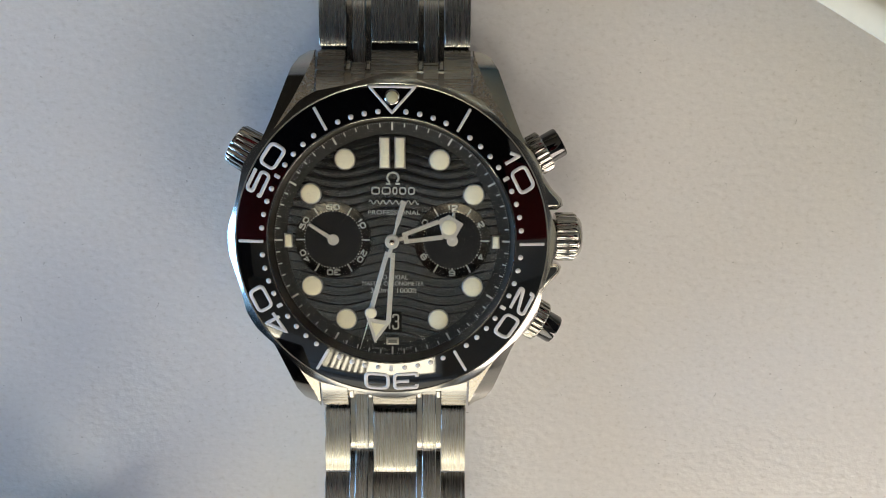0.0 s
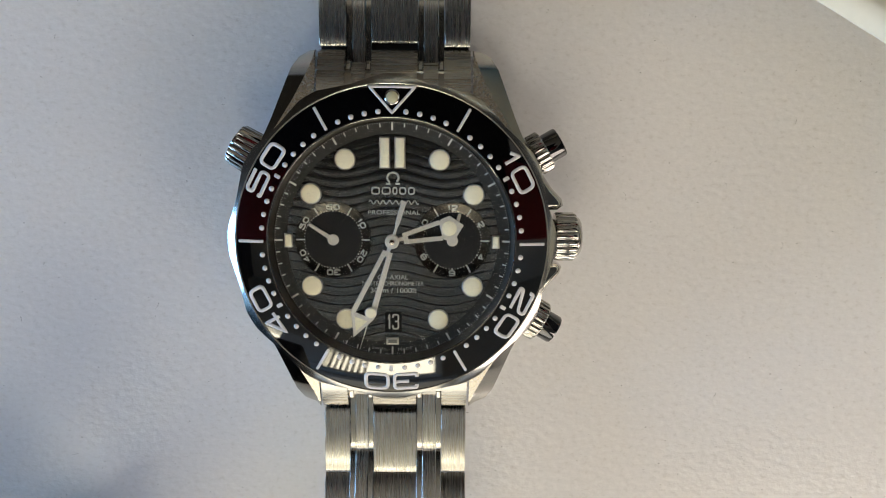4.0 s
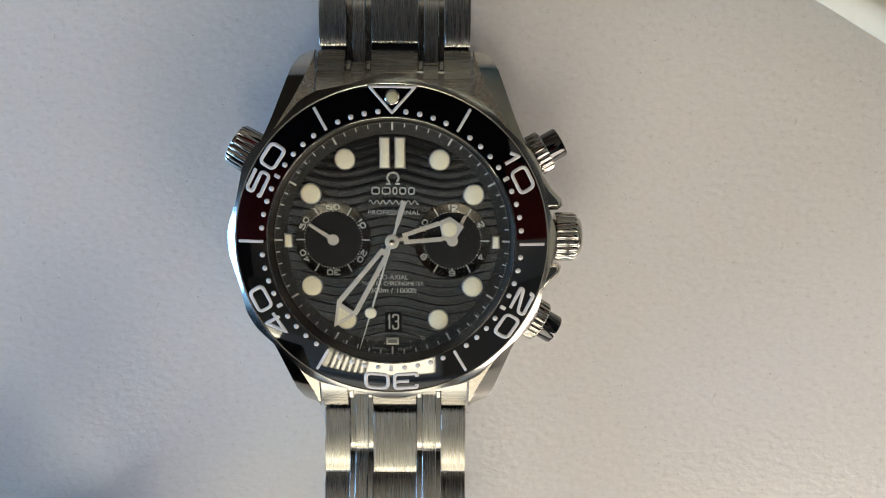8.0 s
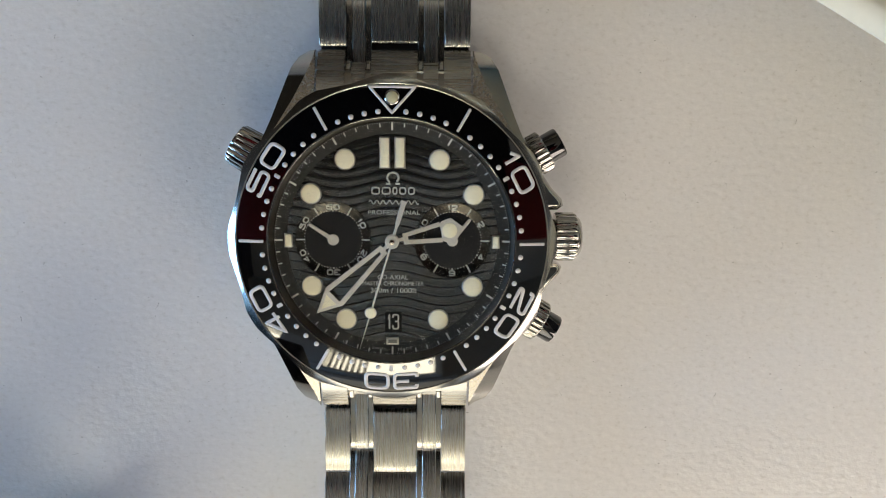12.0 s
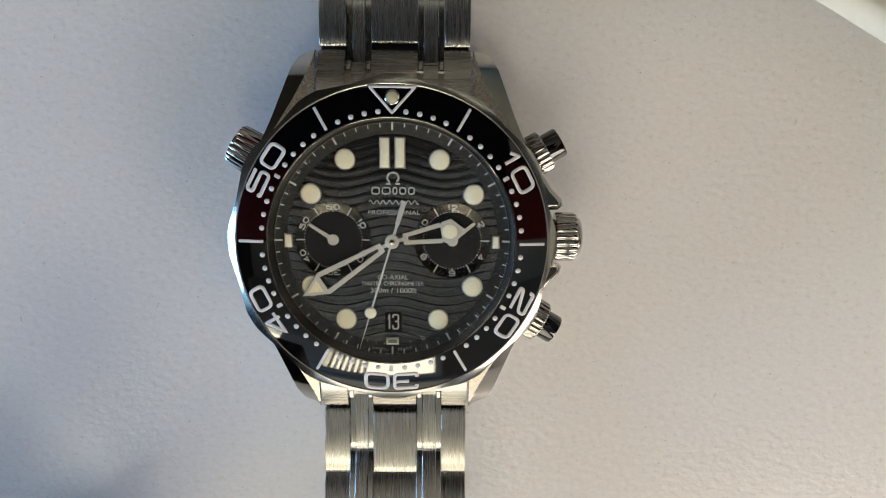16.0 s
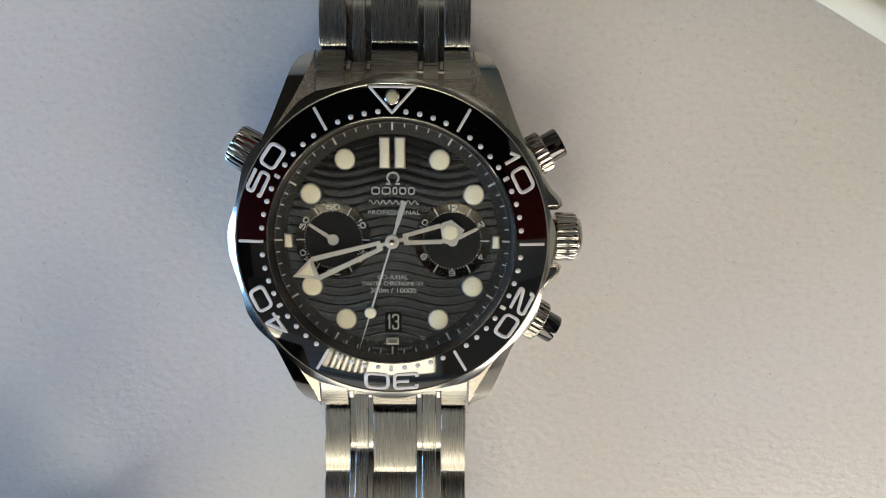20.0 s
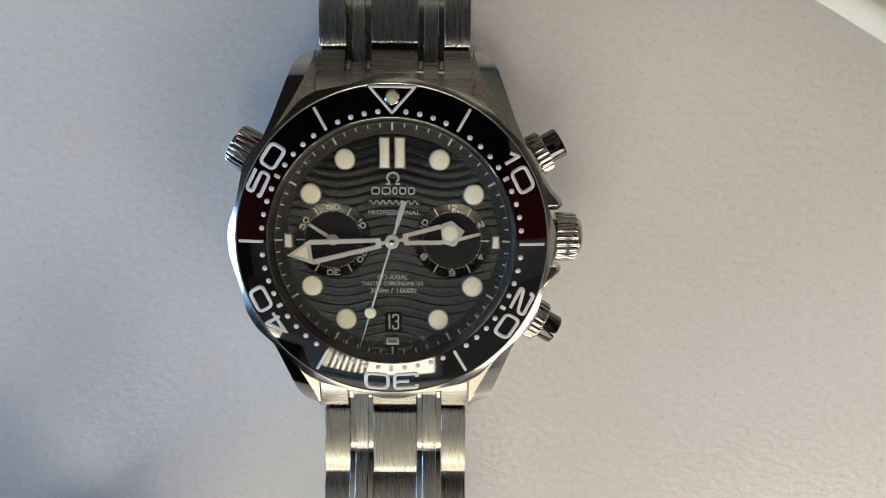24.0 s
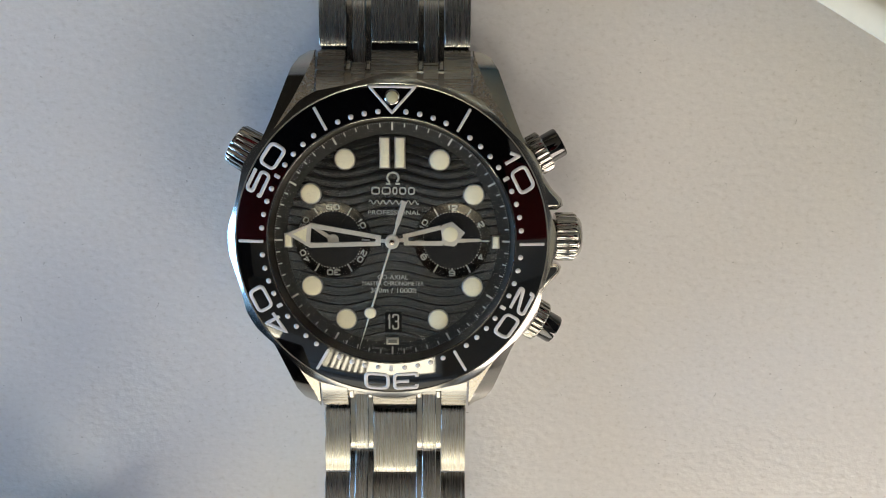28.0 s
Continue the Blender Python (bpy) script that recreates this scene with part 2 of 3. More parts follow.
def words(name, text, height, z0, thick, material, parent, x, y, wide, turn=0.0, label=""):
    """Letters of the built-in font, as a mesh, fitted to a width."""
    cu = bpy.data.curves.new("tmp", "FONT")
    cu.body, cu.align_x, cu.align_y, cu.extrude = text, "CENTER", "CENTER", 0.01
    cu.resolution_u = 3
    tmp = new("tmp", cu)
    me = bpy.data.meshes.new_from_object(tmp.evaluated_get(bpy.context.evaluated_depsgraph_get()))
    bpy.data.objects.remove(tmp)
    bm = bmesh.new()
    bm.from_mesh(me)
    bpy.data.meshes.remove(me)
    xs = [v.co.x for v in bm.verts]
    ys = [v.co.y for v in bm.verts]
    sx, sy = wide / (max(xs) - min(xs)), height / (max(ys) - min(ys))
    mx, my = (max(xs) + min(xs)) / 2, (max(ys) + min(ys)) / 2
    c, s = math.cos(turn), math.sin(turn)
    for v in bm.verts:
        a, b = (v.co.x - mx) * sx, (v.co.y - my) * sy
        v.co = (x + a * c - b * s, y + a * s + b * c, z0 + (thick if v.co.z > 0 else 0))
    return part(name, bm, material, parent, label, smooth=None)


def box(x0, x1, y0, y1, z0, z1, bevel=0.0, seg=2):
    bm = bmesh.new()
    v = [bm.verts.new((x, y, z)) for z in (z0, z1) for y in (y0, y1) for x in (x0, x1)]
    for f in ((0, 2, 3, 1), (4, 5, 7, 6), (0, 1, 5, 4), (2, 6, 7, 3), (0, 4, 6, 2), (1, 3, 7, 5)):
        bm.faces.new([v[i] for i in f])
    if bevel:
        bmesh.ops.bevel(bm, geom=bm.edges[:], offset=bevel, segments=seg, affect="EDGES", profile=0.5)
    return bm


def block(name, dims, material, parent=None, bevel=0.0, label="", kind=""):
    """A box in metres for the room and the furniture."""
    ob = new(name, to_mesh(name, box(*dims, bevel=bevel), material, 30, 1))
    ob.parent = parent
    return tagged(ob, label, kind=kind)


def ring_point(minute, r, z):
    a = radians(6 * minute)
    return Vector((r * math.sin(a), r * math.cos(a), z))


def at_minute(minute, r, z, tilt=0.0, cx=0.0, cy=0.0):
    """Pose (metres, thing's space) at a minute on a ring; local y points outwards."""
    p = ring_point(minute, r, z)
    return Matrix.Translation(((p.x + cx) * MM, (p.y + cy) * MM, (z + LIFT) * MM)) @ pose(0, 0, 0, 0, 0, -6 * minute) @ pose(0, 0, 0, tilt)


# ---- room ----
def pieces_round(wins, u0, u1, height):
    """The rectangles of a wall that are left round its openings."""
    us = sorted({u0, u1, *(v for w in wins for v in w[:2])})
    zs = sorted({0, height, *(v for w in wins for v in w[2:])})
    out = []
    for ua, ub in zip(us, us[1:]):
        start = None
        for za, zb in zip(zs, zs[1:]):
            gap = any(w[0] <= ua and ub <= w[1] and w[2] <= za and zb <= w[3] for w in wins)
            if not gap and start is None:
                start = za
            if start is not None and (gap or zb == height):
                out.append((ua, ub, start, za if gap else zb))
                start = None
    return out


def room():
    X0, X1, Y0, Y1, H = WEST, EAST, SOUTH, 1.5, 1.85
    block("floor", (X0, X1, Y0, Y1, -0.1, 0), WOOD_FLOOR, kind="structure")
    block("ceiling", (X0, X1, Y0, Y1, H, H + 0.1), PAINT_CEIL, kind="structure")
    block("wall_north", (X0, X1, Y1, Y1 + 0.15, 0, H), PAINT_NORTH, kind="structure")
    number = 4
    for name, xa, xb, paint, side in (("wall_east", X1, X1 + 0.15, PAINT_DARK, []), ("wall_west", X0 - 0.15, X0, PAINT_DARK, [WIN_BLUE, WIN_FILL])):
        bms = [box(xa, xb, p, q, c, d) for p, q, c, d in pieces_round(side, Y0 - 0.15, Y1 + 0.15, H)]
        tagged(new(name, to_mesh(name, merge(*bms), paint, None, 1)), kind="structure")
        fa, fb = X0 - 0.010, X0 + 0.012
        for ya, yb, za, zb in side:
            w = new("window_%d" % number)
            number += 1
            tagged(w, "white painted window in the wall beside the table", "window", kind="structure")
            t = 0.02
            f = merge(box(fa, fb, ya, ya + t, za, zb), box(fa, fb, yb - t, yb, za, zb), box(fa, fb, ya + t, yb - t, za, za + t), box(fa, fb, ya + t, yb - t, zb - t, zb))
            new("window_frame", to_mesh("window_frame", f, FRAME_WHITE, None, 1)).parent = w
    wins = [WIN_LEFT, WIN_RIGHT, WIN_TOP]
    bms = [box(p, q, Y0 - 0.15, Y0, c, d) for p, q, c, d in pieces_round(wins, X0, X1, H)]
    wall = new("wall_south", to_mesh("wall_south", merge(*bms), PAINT_WALL, None, 1))
    tagged(wall, kind="structure")
    for i, (x0, x1, z0, z1) in enumerate(wins):
        w = new("window_%d" % (i + 1))
        tagged(w, "white painted window in the wall beside the table", "window", kind="structure")
        y0, y1, t = Y0 - 0.010, Y0 + 0.012, 0.014
        f = merge(box(x0, x0 + t, y0, y1, z0, z1), box(x1 - t, x1, y0, y1, z0, z1),
                  box(x0 + t, x1 - t, y0, y1, z0, z0 + t), box(x0 + t, x1 - t, y0, y1, z1 - t, z1))
        ob = new("window_frame", to_mesh("window_frame", f, FRAME_WHITE, None, 1))
        ob.parent = w
        if i < 2:
            block("window_sill", (x0 - 0.03, x1 + 0.03, Y0 + 0.002, Y0 + 0.06, z0 - 0.03, z0 - 0.004), FRAME_WHITE, w, 0.004)
        else:
            block("mullion", (-0.285, -0.160, Y0 - 0.010, Y0 + 0.016, z0 + t, z1 - t), FRAME_WHITE, w)
            for k in range(7):
                block("blind_slat", (-0.1475 + 0.01125 * k, -0.142 + 0.01125 * k, Y0 + 0.014, Y0 + 0.016, z0, z1), FABRIC, w)


def table():
    t = new("table")
    tagged(t, "white textured table with a faintly glossy top", "table")
    block("tabletop", (-0.60, 0.62, -0.31, 0.42, TABLE - 0.03, TABLE), TABLE_WHITE, t, 0.003)
    for x in (-0.55, 0.52):
        for y in (-0.27, 0.32):
            block("leg", (x, x + 0.04, y, y + 0.04, 0, TABLE - 0.0305), FRAME_WHITE, t, 0.003)


def stand():
    """An unseen phone stand added beside the watch: its base and post shade the table, its red blocks and the phone
    show in the glossy parts.
    """
    st = new("shade_stand")
    st.location = (-0.0865, -0.063, TABLE)
    tagged(st, "unseen black stand added to shade the table, with red blocks for reflections", "stand")
    # base and post are sized to keep the window light off the lower left
    part("base", box(-32, 29.5, -26, -4, 0.02, 34, 2.0), PHONE_BLACK, st, lift=0)
    part("post", box(29.6, 48.5, -8, 11, 0.02, 84, 2.0, 3), PHONE_BLACK, st, "black upright post added to shade the table", lift=0)
    part("upright", box(-26, -16, -20, -10, 34.1, 158, 2.0), PHONE_BLACK, st, lift=0)
    part("arm", box(-25, -17, -9.8, 97, 147, 155, 1.5), PHONE_BLACK, st, lift=0)
    part("clamp_bar", box(-27, 167, 79, 93, 141.2, 146.8, 1.0), PHONE_BLACK, st, lift=0)
    # two added red blocks, placed where the bezel at 9 and 3 o'clock mirrors them
    for x0, x1, y0, y1 in ((-11, 30.3, 44, 81), (136.3, 170, 46, 87)):
        part("red_reflection_block", box(x0, x1, y0, y1, 127.5, 132.4, 1.2), REFLECTION_RED, st, "unseen red block added to redden the bezel's reflections", lift=0)
    for x0, x1 in ((-11, -5), (164, 170)):
        part("clamp_side", box(x0, x1, 60, 87, 132.5, 141.1, 1.0), PHONE_BLACK, st, lift=0)


def phone():
    """The phone in the clamp, face up, its back towards the watch."""
    ph = new("phone")
    ph.location = (-0.0035, 0.0335, TABLE + 0.1325)
    tagged(ph, "black phone lying face up in the clamp of its stand", "phone")
    part("shell", box(-84, 62, -37, 33, 0, 8.0, 2.6, 3), PHONE_BLACK, ph, lift=0)
    part("lens_ring", shifted(turned([(5.2, -1.8), (5.6, -1.4), (5.6, -0.02)], 40), 9.5, -16.0), CERAMIC, ph, "glossy black lens ring", lift=0)
    part("screen", box(-82, 60, -35, 31, 8.02, 8.4, 0.1, 1), CERAMIC, ph, "dark glass screen", lift=0)


def dust():
    """Specks and fine hairs on the table top."""
    rnd = random.Random(7)
    bm = bmesh.new()
    for i in range(620):
        x, y = rnd.uniform(-75, 95), rnd.uniform(-55, 45)
        r = rnd.choice((0.03, 0.04, 0.05, 0.07, 0.10))
        turn, long = rnd.gauss(0, 0.6), rnd.uniform(1.0, 2.6)
        c, n = math.cos(turn), math.sin(turn)
        loop = []
        for k in (0, 1.2, 2.4, 3.7, 5.0):
            u, v = long * r * rnd.uniform(0.5, 1.1) * math.cos(k), r * rnd.uniform(0.5, 1.1) * math.sin(k)
            loop.append(bm.verts.new((x + u * c - v * n, y + u * n + v * c, 0.03)))
        bm.faces.new(loop)
    hairs = [(rnd.uniform(-75, 95), rnd.uniform(-55, 45), rnd.uniform(0, 6.28), rnd.uniform(-0.9, 0.9), rnd.randint(2, 5)) for i in range(34)]
    hairs += [(-37.6, -12.2, 4.6, -0.35, 6), (35.5, 4.5, 1.4, 0.5, 6), (60.2, -3.0, 0.6, 0.8, 6)]
    for x, y, a, bend, count in hairs:
        pts = []
        for k in range(count):
            pts.append((x, y))
            x, y, a = x + 0.28 * math.cos(a), y + 0.28 * math.sin(a), a + bend * rnd.uniform(0.2, 1)
        ribbon_bm(pts, 0.03, 0.005, 0.03, False, bm)
    ob = new("dust", to_mesh("dust", bm, DUST, None))
    ob.location = (0, 0, TABLE)
    tagged(ob, "dark dust specks and fine hairs on the table", "dust", kind="stuff")


# ---- wristwatch ----
watch = new("wristwatch")
watch.location = (0, 0, TABLE)
tagged(watch, "steel diver's chronograph wristwatch with black dial lying on the table", "wristwatch")


def case():
    body = lathe([(15.5, -2.6), (20.9, -3.0), (21.3, -4.2), (21.4, -8.0), (20.9, -11.0), (19.2, -12.8), (15.5, -12.9)], 160)
    c = part("case", body, SATIN, watch, "satin steel watch case")
    part("case_back", turned([(17.6, -15.75), (18.2, -15.4), (18.6, -13.8), (18.4, -12.85)], 96), POLISHED, watch)
    for sx in (-1, 1):
        for sy in (-1, 1):
            lug(sx, sy, c)
    # crown guards
    for sy in (-1, 1):
        poly = [(19.5, sy * 10.6), (21.3, sy * 9.0), (22.7, sy * 7.0), (24.2, sy * 5.5), (24.5, sy * 4.5), (23.6, sy * 3.9), (19.5, sy * 3.9)]
        bm = solid([poly], -10.6, -5.0, 0.9, 4)
        for v in bm.verts:      # the top slopes outwards
            if v.co.z > -9:
                v.co.z -= 0.30 * (v.co.x - 19.5)
        part("crown_guard", bm, POLISHED, c, "polished crown guard", 50)


def lug(sx, sy, c):
    """One twisted lug: a flat inner face, a ridge that runs to the tip and a polished outer bevel."""
    #        y     ridge  outer  top    edge   low
    rows = [(11.5, 18.7, 19.4, -3.6, -4.1, -12.3),
            (14.8, 16.8, 17.9, -4.2, -4.8, -12.6),
            (17.0, 15.5, 17.05, -4.9, -5.7, -12.8),
            (19.4, 14.1, 16.25, -5.6, -6.7, -13.0),
            (21.8, 12.9, 15.45, -6.3, -7.7, -13.4),
            (23.8, 11.95, 14.75, -6.9, -8.6, -13.9),
            (25.4, 11.35, 13.75, -7.5, -9.5, -14.3),
            (26.3, 11.25, 12.3, -8.3, -10.2, -14.4)]
    bm = bmesh.new()
    vs = []
    for y, ridge, outer, top, edge, low in rows:
        ring = [(11.14, low), (11.14, top), (ridge, top), (outer, edge), (outer - 0.2, low + 1.2), (outer - 1.2 if outer > 12.5 else outer - 0.6, low)]
        vs.append([bm.verts.new((sx * x, sy * y, z)) for x, z in ring])
    for p, q in zip(vs, vs[1:]):
        for k in range(6):
            bm.faces.new((p[k], p[(k + 1) % 6], q[(k + 1) % 6], q[k]))
    bm.faces.new(vs[0]), bm.faces.new(vs[-1])
    es = [e for e in bm.edges if len(e.link_faces) == 2 and e.calc_face_angle(0) > 0.35]
    bmesh.ops.bevel(bm, geom=es, offset=0.12, segments=2, affect="EDGES", profile=0.5)
    ob = part("lug", bm, POLISHED, c, "twisted lug with a satin top and a polished bevel", 20)
    ob.data.materials.append(LUG_SATIN)
    for p in ob.data.polygons:
        if p.normal.z > 0.88:
            p.material_index = 1


def bezel():
    def scallop(a, r, k):
        if k not in (1, 2, 3, 4):
            return r
        f = abs(((a / radians(30)) % 1) * 2 - 1)      # 1 on a crest, 0 in a hollow
        return r - 0.78 * (1 - min(1.0, f / 0.78) ** 1.6) * (0.65 if k == 2 else 1.0 if k > 2 else 0.0)
    rim = lathe([(21.36, -0.66), (21.55, -0.62), (22.35, -1.10), (22.82, -1.65), (22.75, -3.1), (21.6, -3.35), (20.2, -3.3), (20.2, -1.2)], 360, scallop)
    for v in rim.verts:      # the scallops cut into one even cone
        r = math.hypot(v.co.x, v.co.y)
        if v.co.z > -2.2 and r > 21.56:
            v.co.z = -0.62 - 0.50 * (r - 21.55) - 0.14 * (r - 21.55) ** 2
    b = part("bezel", rim, RIM_STEEL, watch, "scalloped satin steel bezel rim", 28)
    def zc(r):
        u = r - 17.15
        return 0.06 - 0.105 * u - 0.0082 * u * u
    prof = [(17.02, -1.3), (17.02, -0.02), (17.06, 0.045)] + [(17.15 + 4.15 * i / 16, zc(17.15 + 4.15 * i / 16)) for i in range(17)] + [(21.35, -0.64), (21.35, -1.3)]
    part("bezel_insert", lathe(prof, 240), CERAMIC, b, "glossy black ceramic bezel insert", 12)
    slope = -8.0
    dot = to_mesh("bezel_dot", turned([(0.37, -0.06), (0.37, 0.0), (0.33, 0.07), (0.24, 0.13), (0.12, 0.16)], 16), ENAMEL, 60)
    for m in range(60):
        if m % 5:
            piece("bezel_dot", dot, b, at_minute(m + 0.04, 17.8, zc(17.8), slope))
    bar = to_mesh("bezel_line", box(-0.21, 0.21, -1.76, 1.76, -0.06, 0.075, 0.09, 2), ENAMEL)
    for m in (5, 15, 25, 35, 45, 55):
        piece("bezel_line", bar, b, at_minute(m + 0.04, 19.25, zc(19.25), slope))
    stub = to_mesh("bezel_stub", box(-0.27, 0.27, -0.43, 0.43, -0.06, 0.075, 0.09, 2), ENAMEL)
    for m in (10, 20, 30, 40, 50):
        piece("bezel_stub", stub, b, at_minute(m + 0.04, 17.85, zc(17.85), slope))
    for m in (10, 20, 30, 40, 50):
        bm = digits(str(m), 3.65, 2.66, 0.40, 0.53, -0.06, 0.085, 0.56, 0.27, 0.14)
        for v in bm.verts:      # the figures follow the ring a little
            v.co.y -= 0.6 * v.co.x ** 2 / (2 * 19.8)
        me = to_mesh("numeral", bm, ENAMEL)
        piece("numeral", me, b, at_minute(m + 0.04, 19.82, zc(19.82), slope))
    tri = rounded([(-3.05, 1.72), (3.05, 1.72), (0, -1.75)], 0.12, True, 2)
    bm = ribbon_bm(tri, 0.38, -0.06, 0.075, True, None, 0.11)
    piece("triangle", to_mesh("triangle", bm, ENAMEL), b, at_minute(0.04, 19.3, zc(19.3), slope))
    piece("pearl_rim", to_mesh("pearl_rim", turned([(1.02, -0.1), (1.02, 0.12), (0.92, 0.2), (0.84, 0.16)], 32), POLISHED, 30), b,
          at_minute(0.04, 19.62, zc(19.62), slope))
    piece("pearl", to_mesh("pearl", turned([(0.80, 0.0), (0.78, 0.20), (0.6, 0.27), (0.3, 0.30)], 32), PEARL, 40), b,
          at_minute(0.04, 19.62, zc(19.62), slope), "domed lume pearl")


def wave_height(x, y):
    """Horizontal waves engraved into the dial."""
    s = 0.28 + (y - 0.62 * math.cos(x * 2 * math.pi / 14.6)) / 1.27
    f = s - math.floor(s)
    return 0.008 * math.cos((f - 0.5) * 2 * math.pi + 2.2) - (0.10 if abs(f - 0.5) < 0.045 else 0.0)


DIAL_Z = -2.1


def dial():
    R, rows, cols = 14.75, 640, 72
    bm = bmesh.new()
    grid = []
    for i in range(rows + 1):
        y = R * (2 * i / rows - 1) * 0.9999
        h = math.sqrt(max(R * R - y * y, 0.0))
        grid.append([bm.verts.new((h * (2 * j / cols - 1), y, DIAL_Z + wave_height(h * (2 * j / cols - 1), y))) for j in range(cols + 1)])
    for p, q in zip(grid, grid[1:]):
        for j in range(cols):
            bm.faces.new((p[j], p[j + 1], q[j + 1], q[j]))
    d = part("dial", bm, DIAL_BLACK, watch, "black ceramic dial with engraved waves", 40)
    d.data.materials.append(GROOVE_GAP)
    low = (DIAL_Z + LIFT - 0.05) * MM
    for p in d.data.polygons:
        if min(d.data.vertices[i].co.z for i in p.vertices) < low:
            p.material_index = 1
    part("dial_plate", turned([(16.3, -2.9), (16.3, -2.32), (14.5, -2.32)], 96), DIAL_BLACK, d)
    # minute track and inner flange
    track = part("minute_track", lathe([(14.70, -2.22), (14.72, -2.06), (16.42, -1.78), (16.45, -2.4), (14.7, -2.4)], 180), TRACK_BLACK, d)
    part("flange", lathe([(16.40, -2.1), (16.46, -1.95), (16.95, -0.15), (17.02, -0.1), (17.02, -2.2)], 180), FLANGE, watch, "steel inner flange")
    part("crystal_ring", lathe([(16.86, -0.12), (16.87, 0.12), (16.91, 0.20), (16.98, 0.21), (17.03, 0.14), (17.03, -0.12)], 180), POLISHED, watch, "thin polished ring round the crystal", 60)

    def zt(r):
        return -2.06 + (r - 14.72) * 0.165
    long_t = to_mesh("tick", box(-0.13, 0.13, -0.56, 0.56, -0.02, 0.05), PRINT)
    short_t = to_mesh("tick", box(-0.085, 0.085, -0.29, 0.29, -0.02, 0.04), PRINT)
    for m in range(60):
        if m % 5:
            piece("tick", short_t, d, at_minute(m, 16.0, zt(16.0), 9.4))
        else:
            piece("tick", long_t, d, at_minute(m, 15.80, zt(15.8), 9.4))
    bm = bmesh.new()
    for k in range(300):
        if k % 5:
            p = ring_point(k / 5, 16.25, 0)
            vs = [bm.verts.new((p.x + 0.065 * math.cos(a), p.y + 0.065 * math.sin(a), zt(16.25) + 0.03)) for a in (0.3, 1.87, 3.44, 5.01)]
            bm.faces.new(vs)
    tagged(part("track_dots", bm, PRINT, d, smooth=None), kind="stuff")
    # hour markers
    cup = to_mesh("marker_rim", turned([(1.50, 0), (1.50, 0.30), (1.43, 0.38), (1.33, 0.36), (1.30, 0.30)], 40), CUP_STEEL, 30)
    lume = to_mesh("lume", turned([(1.33, 0.2), (1.32, 0.40), (1.20, 0.47), (0.6, 0.50)], 40), LUME, 40)
    for h in (1, 2, 4, 5, 7, 8, 10, 11):
        p = ring_point(5 * h, 12.95, 0)
        m = Matrix.Translation((p.x * MM, p.y * MM, (DIAL_Z + LIFT) * MM))
        piece("hour_marker", cup, d, m)
        piece("lume_dot", lume, d, m)
    for x0, x1, y0, y1 in ((-1.78, -0.28, 10.05, 14.35), (0.30, 1.84, 10.05, 14.35), (-15.0, -13.82, -1.02, 0.98), (13.85, 14.98, -0.98, 0.88)):
        part("hour_marker", box(x0, x1, y0, y1, DIAL_Z, DIAL_Z + 0.36, 0.07), CUP_STEEL, d)
        part("lume_bar", box(x0 + 0.17, x1 - 0.17, y0 + 0.17, y1 - 0.17, DIAL_Z + 0.2, DIAL_Z + 0.44, 0.05), LUME, d)
    part("hour_marker", box(-0.87, 0.90, -14.9, -13.88, DIAL_Z, DIAL_Z + 0.34, 0.05), RHODIUM, d)
    part("marker_inlay", box(-0.60, 0.63, -14.65, -14.13, DIAL_Z + 0.2, DIAL_Z + 0.36, 0.03), MARKER_GREY, d)
    # date
    win = lathe_rect(-1.05, 1.30, -13.2, -10.2)
    part("date_window", win, DATE_BLACK, d, "black date window")
    bm = digits("13", 0.98, 2.28, 0.20, 0.22, DIAL_Z + 0.07, DIAL_Z + 0.09, 0.45, 0.3)
    bmesh.ops.translate(bm, verts=bm.verts, vec=(0.12, -11.62, 0))
    part("date_numeral", bm, PRINT, d, smooth=None)
    # printing: the maker's mark and name as plain shapes, the rest lettered
    z = DIAL_Z + 0.03
    arc = [(0.08 + 0.78 * math.sin(a), 8.75 + 0.72 * math.cos(a)) for a in [radians(x) for x in range(-148, 149, 16)]]
    bm = ribbon_bm(arc, 0.26, z, z + 0.05)
    for s in (-1, 1):
        ribbon_bm([(0.08 + s * 0.35, 7.92), (0.08 + s * 0.98, 7.92)], 0.26, z, z + 0.05, False, bm)
    part("mark", bm, PRINT, d, smooth=None)
    x = -2.92
    for w in (1.38, 1.42, 0.86, 1.16, 1.14):
        part("name_bar", ribbon_frame(x, x + w - 0.16, 6.42, 7.48, 0.20, z, z + 0.05), PRINT, d, smooth=None)
        x += w + 0.06
    pts = [(-3.25 + 6.9 * i / 80, 5.36 + 0.26 * math.sin(i * 0.62)) for i in range(81)]
    part("name_script", ribbon_bm(pts, 0.14, z, z + 0.05), PRINT, d, smooth=None)
    words("lettering", "PROFESSIONAL", 0.60, z, 0.04, PRINT, d, 0.24, 3.95, 7.25)
    words("lettering", "CO-AXIAL", 0.66, z, 0.04, PRINT, d, 0.05, -5.2, 4.3)
    words("lettering", "MASTER CHRONOMETER", 0.58, z, 0.04, PRINT, d, 0.10, -6.1, 8.6)
    words("lettering", "300m / 1000ft", 0.72, z, 0.04, PRINT, d, 0.17, -7.08, 6.5)
    for text, ang in (("SWISS", 187.0), ("MADE", 173.4)):
        p = ring_point(ang / 6, 15.62, 0)
        words("lettering", text, 0.34, -1.90, 0.04, FAINT, d, p.x, p.y, 2.0, radians(180 - ang))
    subdial(d, -8.22, 0.08, ("60", "10", "20", "30", "40", "50"), "running seconds subdial")
